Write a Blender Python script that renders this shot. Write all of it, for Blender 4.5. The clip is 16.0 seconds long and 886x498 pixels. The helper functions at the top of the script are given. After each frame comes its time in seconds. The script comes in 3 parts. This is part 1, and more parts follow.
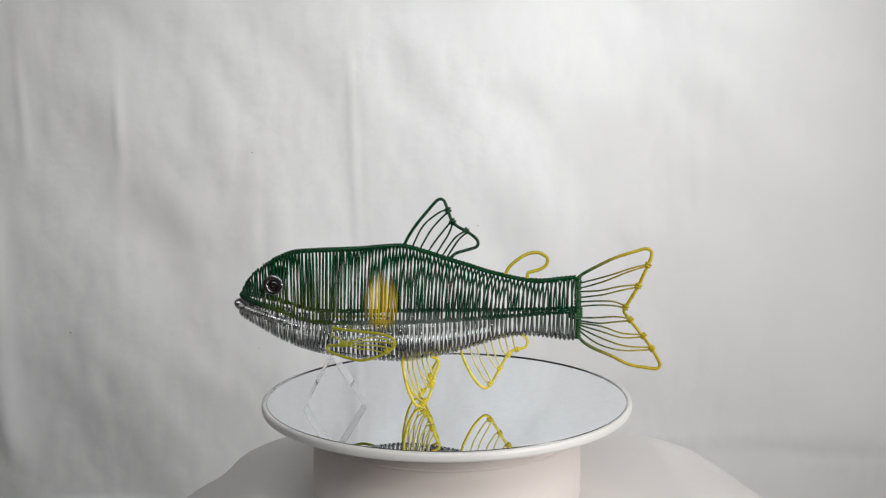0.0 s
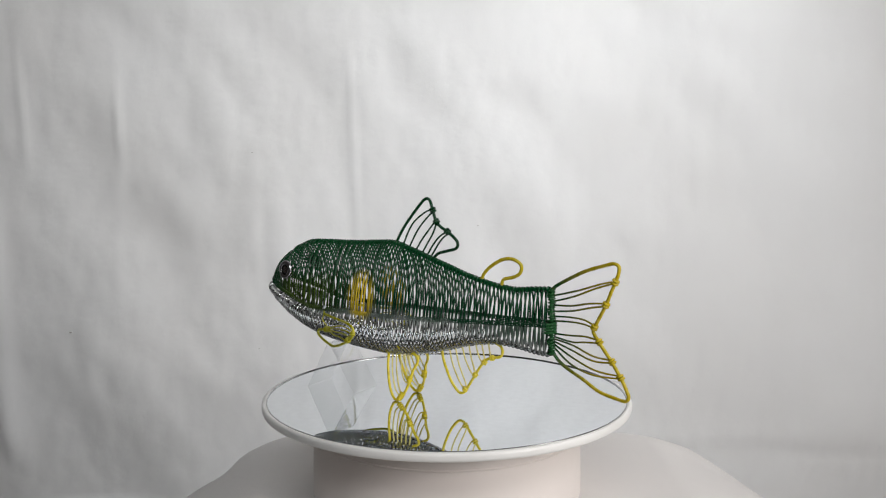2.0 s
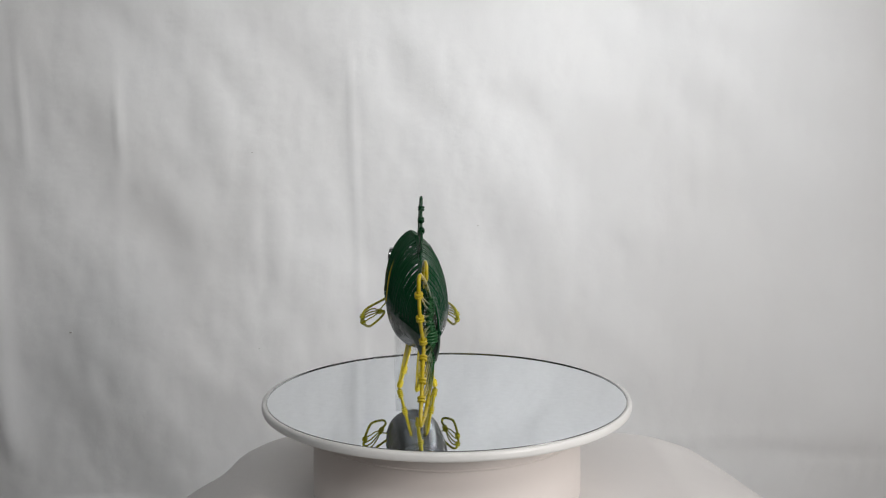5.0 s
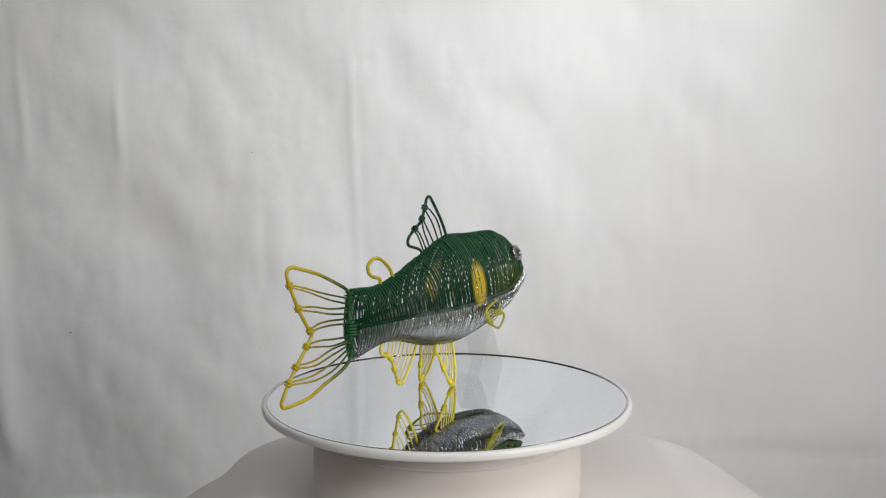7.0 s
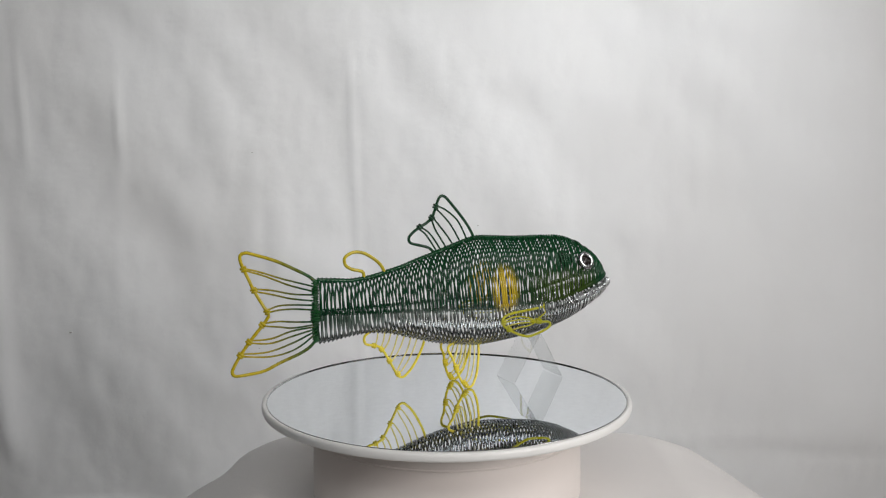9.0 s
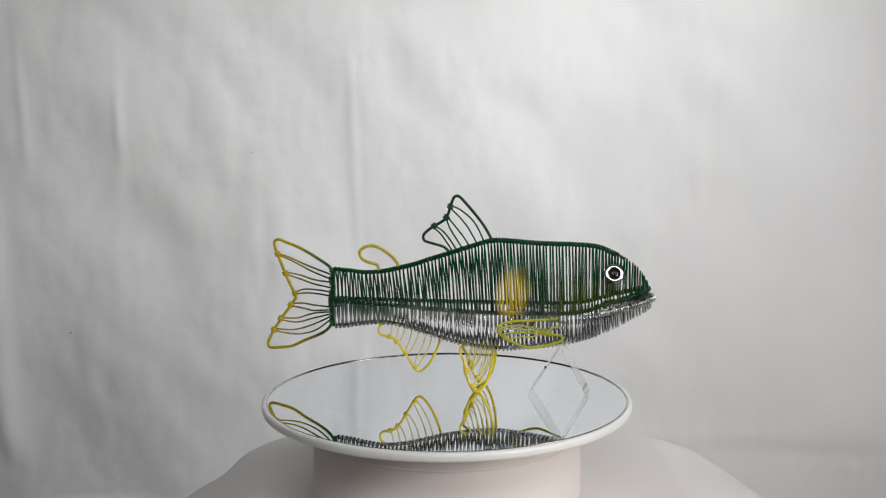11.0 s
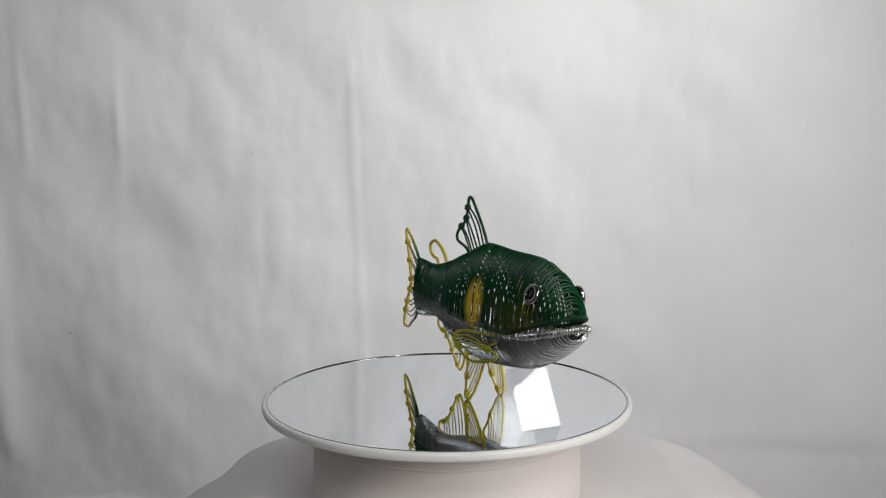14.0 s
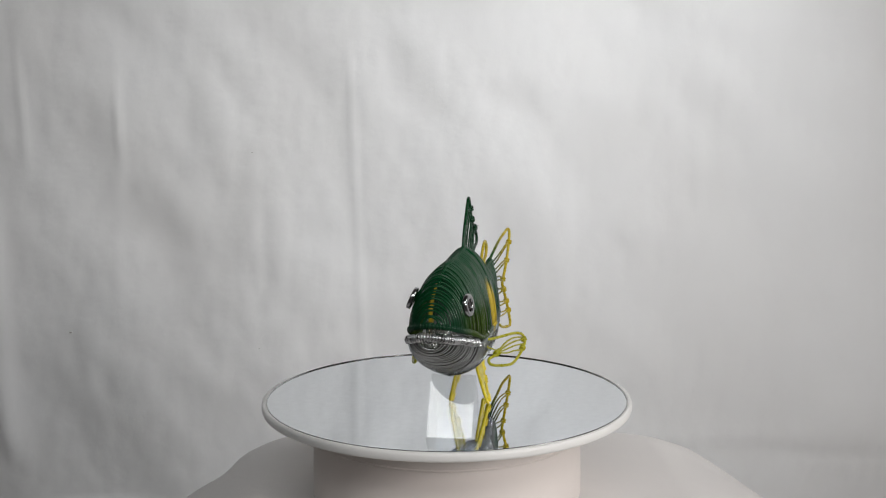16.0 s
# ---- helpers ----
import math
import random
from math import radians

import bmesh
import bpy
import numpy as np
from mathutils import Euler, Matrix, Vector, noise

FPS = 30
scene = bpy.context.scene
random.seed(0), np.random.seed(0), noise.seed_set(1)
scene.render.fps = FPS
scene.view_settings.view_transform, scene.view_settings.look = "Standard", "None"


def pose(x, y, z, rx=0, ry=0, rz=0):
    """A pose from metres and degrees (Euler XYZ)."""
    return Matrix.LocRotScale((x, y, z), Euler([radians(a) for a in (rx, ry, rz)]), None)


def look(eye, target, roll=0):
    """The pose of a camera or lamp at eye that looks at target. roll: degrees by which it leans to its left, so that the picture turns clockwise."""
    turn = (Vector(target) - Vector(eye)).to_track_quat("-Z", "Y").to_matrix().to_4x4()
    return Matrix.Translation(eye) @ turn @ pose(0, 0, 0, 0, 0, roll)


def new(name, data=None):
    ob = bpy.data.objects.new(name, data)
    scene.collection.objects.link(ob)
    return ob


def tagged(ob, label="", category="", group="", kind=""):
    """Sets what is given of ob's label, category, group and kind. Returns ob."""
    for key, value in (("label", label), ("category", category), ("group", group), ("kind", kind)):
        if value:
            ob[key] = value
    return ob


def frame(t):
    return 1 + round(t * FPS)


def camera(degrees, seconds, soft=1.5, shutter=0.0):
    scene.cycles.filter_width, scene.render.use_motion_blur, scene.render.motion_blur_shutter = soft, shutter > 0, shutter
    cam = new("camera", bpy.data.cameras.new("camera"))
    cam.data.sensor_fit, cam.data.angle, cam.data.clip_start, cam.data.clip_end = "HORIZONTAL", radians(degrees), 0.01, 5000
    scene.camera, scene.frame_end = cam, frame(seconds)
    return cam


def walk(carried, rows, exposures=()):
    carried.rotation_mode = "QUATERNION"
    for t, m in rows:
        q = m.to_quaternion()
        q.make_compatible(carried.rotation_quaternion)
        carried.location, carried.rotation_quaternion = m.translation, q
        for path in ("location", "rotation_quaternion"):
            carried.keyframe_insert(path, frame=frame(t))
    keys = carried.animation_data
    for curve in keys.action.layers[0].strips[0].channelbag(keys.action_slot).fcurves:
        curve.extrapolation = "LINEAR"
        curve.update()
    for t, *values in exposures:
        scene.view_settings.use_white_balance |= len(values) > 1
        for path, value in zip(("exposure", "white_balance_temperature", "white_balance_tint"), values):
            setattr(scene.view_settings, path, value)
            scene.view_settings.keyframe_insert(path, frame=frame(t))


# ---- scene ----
cam = camera(50.19, 16.0, soft=1.15)
EYE = (0.0, -0.6371, 0.1763)
VIEW = Matrix.Translation(EYE) @ pose(0, 0, 0, 90 - 6.757, 0, 0.181) @ pose(0, 0, 0, 0, 0, -0.29)
walk(cam, [(0, VIEW), (16, VIEW)], exposures=[(0, 0.0), (1.5, 0.0), (3.5, -0.14), (4.2, -0.16), (6.5, -0.06), (7.5, -0.09), (9, -0.14), (11.5, -0.07), (12.5, -0.01),
                                                       (14, -0.18), (15.4, -0.2), (16, -0.2)])

# ---- light ----
world = bpy.data.worlds.new("room_air")
world.use_nodes = True
world.node_tree.nodes["Background"].inputs[0].default_value = (0.9, 0.95, 1.0, 1)
world.node_tree.nodes["Background"].inputs[1].default_value = 0.02
scene.world = world


def area_lamp(name, eye, target, size_x, size_y, power, colour, spread=180):
    data = bpy.data.lights.new(name, "AREA")
    data.shape, data.size, data.size_y, data.energy, data.color = "RECTANGLE", size_x, size_y, power, colour
    data.spread = radians(spread)
    ob = new(name, data)
    ob.matrix_world = look(eye, target)
    return ob


area_lamp("front_light", (-0.06, -1.0, 0.915), (0.00, 0.63, 0.28), 1.06, 0.29, 2.12, (0.96, 0.975, 0.98), 74)
area_lamp("side_light", (0.50, -0.60, 0.25), (-0.02, 0.40, 0.08), 0.11, 0.20, 3.1, (1.0, 0.965, 0.94))
# unseen source at upper right, placed by its reflection in the stand panels
area_lamp("right_light", (1.28, -0.60, 1.0), (0.0, 0.1, 0.05), 0.48, 0.48, 6.6, (1.0, 0.97, 0.95))
area_lamp("top_light", (0.44, 0.02, 0.97), (0.06, 0.63, 0.24), 0.34, 0.24, 0.90, (0.95, 0.98, 1.0), 72)

# ---- materials ----


class Nodes:
    """Small helper that adds nodes to a new material."""

    def __init__(self, name):
        self.mat = bpy.data.materials.new(name)
        self.mat.use_nodes = True
        self.tree = self.mat.node_tree
        self.bsdf = self.tree.nodes["Principled BSDF"]

    def add(self, kind, **inputs):
        node = self.tree.nodes.new(kind)
        for key, value in inputs.items():
            self.put(node, key.replace("_", " "), value)
        return node

    def put(self, node, key, value):
        socket = node.inputs[int(key) if key.isdigit() else key]
        if isinstance(value, bpy.types.NodeSocket):
            self.tree.links.new(value, socket)
        else:
            socket.default_value = value

    def shade(self, **inputs):
        for key, value in inputs.items():
            self.put(self.bsdf, key.replace("_", " "), value)
        return self.mat

    def coords(self):
        return self.add("ShaderNodeTexCoord").outputs["Object"]

    def noise(self, scale, detail=3.0, vector=None):
        n = self.add("ShaderNodeTexNoise", Scale=scale, Detail=detail)
        self.put(n, "Vector", vector if vector is not None else self.coords())
        return n.outputs["Fac"]

    def ramp(self, value, a, b, lo=0.0, hi=1.0):
        n = self.add("ShaderNodeMapRange")
        n.interpolation_type = "SMOOTHSTEP"
        for key, v in (("Value", value), ("From Min", a), ("From Max", b), ("To Min", lo), ("To Max", hi)):
            self.put(n, key, v)
        return n.outputs["Result"]

    def calc(self, op, a, b=0.0):
        n = self.tree.nodes.new("ShaderNodeMath")
        n.operation = op
        self.put(n, "0", a)
        self.put(n, "1", b)
        return n.outputs[0]

    def mix(self, fac, a, b):
        n = self.tree.nodes.new("ShaderNodeMix")
        n.data_type = "RGBA"
        for index, v in ((0, fac), (6, a), (7, b)):
            if isinstance(v, bpy.types.NodeSocket):
                self.tree.links.new(v, n.inputs[index])
            else:
                n.inputs[index].default_value = v
        return n.outputs[2]

    def bump(self, height, strength, distance):
        return self.add("ShaderNodeBump", Height=height, Strength=strength, Distance=distance).outputs["Normal"]


def rgb(r, g, b):
    return (r, g, b, 1.0)


def cloth_material(name, base, shade, weave=900.0):
    n = Nodes(name)
    blotch = n.ramp(n.noise(3.5, 4.0), 0.35, 0.7)
    fine = n.noise(60.0, 4.0)
    colour = n.mix(blotch, rgb(*base), rgb(*shade))
    height = n.calc("ADD", n.calc("MULTIPLY", fine, 0.6), n.calc("MULTIPLY", n.noise(weave, 2.0), 0.12))
    return n.shade(Base_Color=colour, Roughness=0.95, Normal=n.bump(height, 0.25, 0.004))


def plastic_material(name, base, rough=0.35):
    n = Nodes(name)
    colour = n.mix(n.ramp(n.noise(14.0, 4.0), 0.4, 0.75), rgb(*base), rgb(*[c * 0.93 for c in base]))
    return n.shade(Base_Color=colour, Roughness=n.ramp(n.noise(40.0), 0.3, 0.7, rough - 0.05, rough + 0.1),
                   Normal=n.bump(n.noise(500.0), 0.05, 0.0005))


def wall_material():
    n = Nodes("painted_plaster")
    colour = n.mix(n.noise(2.0, 4.0), rgb(0.17, 0.16, 0.155), rgb(0.21, 0.20, 0.195))
    return n.shade(Base_Color=colour, Roughness=0.9, Normal=n.bump(n.noise(80.0), 0.2, 0.002))


GREEN, OLIVE, YELLOW, SILVER = (0.0010, 0.043, 0.012), (0.045, 0.075, 0.008), (0.56, 0.41, 0.03), (0.49, 0.505, 0.50)


def body_wire_material(name="sprayed_body_wire", bare_jaw=False):
    """Silver wire sprayed green over the back, with an olive cheek and a yellow oval on each flank."""
    n = Nodes(name)
    at = n.add("ShaderNodeSeparateXYZ", Vector=n.coords())
    x, z = at.outputs["X"], at.outputs["Z"]
    cloud = n.calc("MULTIPLY", n.calc("SUBTRACT", n.noise(70.0, 3.0), 0.5), 0.016)
    level = n.calc("ADD", z, cloud)
    level = n.calc("ADD", level, n.ramp(x, 0.0, 0.085, 0.0, 0.0095))
    paint = n.ramp(level, 0.046, 0.064)
    if bare_jaw:
        paint = n.calc("MULTIPLY", paint, n.ramp(x, -0.105, -0.080, 0.0, 0.9))
    cheek = n.calc("MULTIPLY", 0.0 if bare_jaw else n.ramp(level, 0.086, 0.070), n.calc("MULTIPLY", n.ramp(x, -0.050, -0.085), n.ramp(x, -0.126, -0.106)))
    dx = n.calc("DIVIDE", n.calc("ADD", x, 0.0430), 0.0122)
    dz = n.calc("DIVIDE", n.calc("SUBTRACT", z, 0.0700), 0.0185)
    far = n.calc("SQRT", n.calc("ADD", n.calc("MULTIPLY", dx, dx), n.calc("MULTIPLY", dz, dz)))
    spot = n.ramp(far, 1.08, 0.5)
    tone = n.mix(n.noise(140.0), rgb(*GREEN), rgb(0.002, 0.054, 0.015))
    tone = n.mix(n.ramp(level, 0.090, 0.066, 0.0, 0.6), tone, rgb(0.006, 0.034, 0.018))
    colour = n.mix(paint, rgb(*SILVER), tone)
    colour = n.mix(n.calc("MULTIPLY", cheek, 0.8), colour, rgb(*OLIVE))
    colour = n.mix(spot, colour, rgb(*YELLOW))
    covered = n.calc("MAXIMUM", paint, n.calc("MAXIMUM", spot, n.calc("MULTIPLY", cheek, 0.8)))
    return n.shade(Base_Color=colour, Metallic=n.ramp(covered, 0.0, 1.0, 1.0, 0.0), Specular_IOR_Level=0.35,
                   Roughness=n.ramp(n.noise(300.0), 0.3, 0.7, 0.14, 0.26))


def silver_wire_material():
    n = Nodes("bare_silver_wire")
    colour = n.mix(n.ramp(n.noise(110.0), 0.35, 0.7), rgb(0.64, 0.65, 0.66), rgb(0.44, 0.45, 0.455))
    return n.shade(Base_Color=colour, Metallic=1.0, Roughness=n.ramp(n.noise(260.0), 0.3, 0.7, 0.2, 0.36))


def fin_material(name, root, tip, x0, x1):
    """Enamelled wire whose colour turns from root to tip along the fish."""
    n = Nodes(name)
    x = n.add("ShaderNodeSeparateXYZ", Vector=n.coords()).outputs["X"]
    cloud = n.calc("MULTIPLY", n.calc("SUBTRACT", n.noise(120.0, 3.0), 0.5), 0.012)
    colour = n.mix(n.ramp(n.calc("ADD", x, cloud), x0, x1), rgb(*root), rgb(*tip))
    colour = n.mix(n.ramp(n.noise(260.0), 0.45, 0.75, 0.0, 0.35), colour, rgb(*[c * 0.45 for c in tip]))
    return n.shade(Base_Color=colour, Metallic=0.0, Specular_IOR_Level=0.4, Roughness=n.ramp(n.noise(300.0), 0.3, 0.7, 0.22, 0.36),
                   Normal=n.bump(n.noise(900.0), 0.1, 0.0003))


def plain_material(name, base, metallic, rough):
    n = Nodes(name)
    colour = n.mix(n.noise(200.0), rgb(*base), rgb(*[c * 0.85 for c in base]))
    return n.shade(Base_Color=colour, Metallic=metallic, Roughness=rough)


def clear_plastic_material():
    n = Nodes("clear_plastic_sheet")
    return n.shade(Base_Color=rgb(0.96, 0.965, 0.965), Roughness=n.ramp(n.noise(60.0), 0.3, 0.8, 0.01, 0.05), IOR=1.5, Transmission_Weight=1.0)


BACKDROP = cloth_material("white_cotton_backdrop", (0.80, 0.80, 0.80), (0.76, 0.755, 0.75))
DRAPE = cloth_material("white_cotton_drape", (0.80, 0.775, 0.76), (0.76, 0.735, 0.72))
WHITE_PLASTIC = plastic_material("white_moulded_plastic", (0.89, 0.885, 0.865))
BASE_PLASTIC = plastic_material("warm_white_base_plastic", (0.82, 0.76, 0.725), 0.45)
MIRROR = plain_material("mirror_silvering", (0.735, 0.765, 0.79), 1.0, 0.0)
MIRROR_EDGE = plain_material("ground_mirror_edge", (0.46, 0.465, 0.47), 1.0, 0.16)
PLASTER = wall_material()
BODY_WIRE = body_wire_material()
SILVER_WIRE = silver_wire_material()
BELLY_WIRE = body_wire_material("bare_belly_wire", True)
GREEN_WIRE = fin_material("green_enamelled_wire", (0.002, 0.042, 0.012), (0.002, 0.034, 0.010), -0.03, 0.03)
TAIL_WIRE = fin_material("green_to_yellow_wire", (0.012, 0.075, 0.02), (0.52, 0.40, 0.015), 0.090, 0.128)
TAIL_RAY_WIRE = fin_material("tail_ray_wire", (0.012, 0.065, 0.02), (0.50, 0.38, 0.02), 0.094, 0.136)
PALE_WIRE = fin_material("pale_yellow_wire", (0.80, 0.70, 0.20), (0.80, 0.70, 0.24), -0.03, 0.06)
RING_WIRE = fin_material("bright_green_wire", (0.012, 0.085, 0.022), (0.012, 0.085, 0.022), 0.0, 0.1)
YELLOW_WIRE = fin_material("yellow_enamelled_wire", (0.84, 0.68, 0.04), (0.82, 0.68, 0.06), -0.03, 0.06)
GOLD_WIRE = fin_material("ochre_enamelled_wire", (0.48, 0.38, 0.02), (0.50, 0.40, 0.02), 0.03, 0.07)
LIME_WIRE = fin_material("olive_yellow_wire", (0.36, 0.36, 0.02), (0.46, 0.43, 0.03), -0.08, -0.03)
EYE_SILVER = plain_material("polished_eye_ring", (0.48, 0.49, 0.50), 1.0, 0.13)
EYE_DARK = plain_material("black_glass_pupil", (0.012, 0.008, 0.006), 0.0, 0.12)
CLEAR = clear_plastic_material()
LINT = plain_material("dark_lint", (0.52, 0.50, 0.48), 0.0, 0.9)

# ---- mesh helpers ----


class Geo:
    """Collects vertices and faces of one mesh."""

    def __init__(self):
        self.v, self.f = [], []

    def tube(self, points, r, sides=6, closed=False, caps=True):
        pts = [Vector(p) for p in points]
        n, start = len(pts), len(self.v)
        normal = None
        for i, p in enumerate(pts):
            a = pts[i - 1] if (i or closed) else p
            b = pts[(i + 1) % n] if (i < n - 1 or closed) else p
            d = (b - a).normalized()
            if normal is None:
                normal = d.orthogonal().normalized()
            normal = (normal - d * normal.dot(d)).normalized()
            side = d.cross(normal)
            rr = r[i] if isinstance(r, (list, tuple)) else r
            for k in range(sides):
                w = 2 * math.pi * k / sides
                self.v.append(p + (normal * math.cos(w) + side * math.sin(w)) * rr)
        for i in range(n if closed else n - 1):
            j = (i + 1) % n
            for k in range(sides):
                k2 = (k + 1) % sides
                self.f.append((start + i * sides + k, start + i * sides + k2, start + j * sides + k2, start + j * sides + k))
        if caps and not closed:
            self.f.append(tuple(start + k for k in range(sides))[::-1])
            self.f.append(tuple(start + (n - 1) * sides + k for k in range(sides)))
        return self

    def lathe(self, profile, sides=96, close=False):
        """Turns (radius, height) pairs about z."""
        start, n = len(self.v), len(profile)
        for k in range(sides):
            w = 2 * math.pi * k / sides
            for r, z in profile:
                self.v.append(Vector((r * math.cos(w), r * math.sin(w), z)))
        for k in range(sides):
            a, b = start + k * n, start + ((k + 1) % sides) * n
            for i in range(n if close else n - 1):
                j = (i + 1) % n
                self.f.append((a + i, b + i, b + j, a + j))
        return self

    def moved(self, m):
        self.v = [m @ p for p in self.v]
        return self

    def mesh(self, name, material, smooth=True):
        me = bpy.data.meshes.new(name)
        me.from_pydata([tuple(p) for p in self.v], [], self.f)
        me.materials.append(material)
        bm = bmesh.new()
        bm.from_mesh(me)
        bmesh.ops.recalc_face_normals(bm, faces=bm.faces)
        bm.to_mesh(me)
        bm.free()
        me.polygons.foreach_set("use_smooth", [smooth] * len(me.polygons))
        me.update()
        return me


def part(name, geo, material, parent, label="", kind="", smooth=True):
    ob = new(name, geo.mesh(name, material, smooth))
    ob.parent = parent
    return tagged(ob, label, kind=kind)


def spline(ctrl, steps=6, closed=False):
    """A smooth line through the control points."""
    c = [Vector(p) for p in ctrl]
    n, out = len(c), []
    for i in range(n if closed else n - 1):
        if closed:
            p0, p1, p2, p3 = c[i - 1], c[i], c[(i + 1) % n], c[(i + 2) % n]
        else:
            p0, p1, p2, p3 = c[max(i - 1, 0)], c[i], c[i + 1], c[min(i + 2, n - 1)]
        for k in range(steps):
            t = k / steps
            out.append(0.5 * (2 * p1 + (p2 - p0) * t + (2 * p0 - 5 * p1 + 4 * p2 - p3) * t * t + (3 * p1 - p0 - 3 * p2 + p3) * t ** 3))
    if not closed:
        out.append(c[-1])
    return out


def smooth_curve(knots):
    """A smooth function through (x, value) pairs, both in millimetres."""
    xs, ys = [a / 1000 for a, _ in knots], [b / 1000 for _, b in knots]
    slope = [(ys[min(i + 1, len(xs) - 1)] - ys[max(i - 1, 0)]) / (xs[min(i + 1, len(xs) - 1)] - xs[max(i - 1, 0)]) for i in range(len(xs))]

    def value(x):
        x = min(max(x, xs[0]), xs[-1])
        i = min(max(int(np.searchsorted(xs, x)) - 1, 0), len(xs) - 2)
        h = xs[i + 1] - xs[i]
        t = (x - xs[i]) / h
        return ((2 * t ** 3 - 3 * t * t + 1) * ys[i] + (t ** 3 - 2 * t * t + t) * h * slope[i]
                + (3 * t * t - 2 * t ** 3) * ys[i + 1] + (t ** 3 - t * t) * h * slope[i + 1])
    return value


def grid(name, nx, ny, place, material):
    """A sheet of nx by ny cells whose points place(u, v) gives, with u and v from 0 to 1."""
    g = Geo()
    for j in range(ny + 1):
        for i in range(nx + 1):
            g.v.append(Vector(place(i / nx, j / ny)))
    for j in range(ny):
        for i in range(nx):
            a = j * (nx + 1) + i
            g.f.append((a, a + 1, a + nx + 2, a + nx + 1))
    return new(name, g.mesh(name, material))


def box(name, lo, hi, material):
    g = Geo()
    g.v = [Vector((x, y, z)) for x in (lo[0], hi[0]) for y in (lo[1], hi[1]) for z in (lo[2], hi[2])]
    g.f = [(0, 1, 3, 2), (4, 6, 7, 5), (0, 4, 5, 1), (2, 3, 7, 6), (0, 2, 6, 4), (1, 5, 7, 3)]
    return new(name, g.mesh(name, material, smooth=False))


# ---- the room and the cloths ----
FLOOR_Z, TABLE_Z, BACK_Y = -0.36, -0.068, 0.63


def build_room():
    x0, x1, y0, y1, z0, z1, t = -1.6, 1.6, -1.8, 1.0, FLOOR_Z - 0.01, 1.7, 0.1
    tagged(box("floor", (x0, y0, z0 - t), (x1, y1, z0), PLASTER), "plain grey work surface under the cloths", "floor", kind="structure")
    tagged(box("ceiling", (x0, y0, z1), (x1, y1, z1 + t), PLASTER), "plain grey ceiling", "ceiling", kind="structure")
    for name, lo, hi in (("wall_north", (x0, y1, z0), (x1, y1 + t, z1)), ("wall_south", (x0, y0 - t, z0), (x1, y0, z1)),
                         ("wall_west", (x0 - t, y0, z0), (x0, y1, z1)), ("wall_east", (x1, y0, z0), (x1 + t, y1, z1))):
        tagged(box(name, lo, hi, PLASTER), "plain grey painted wall", "wall", kind="structure")


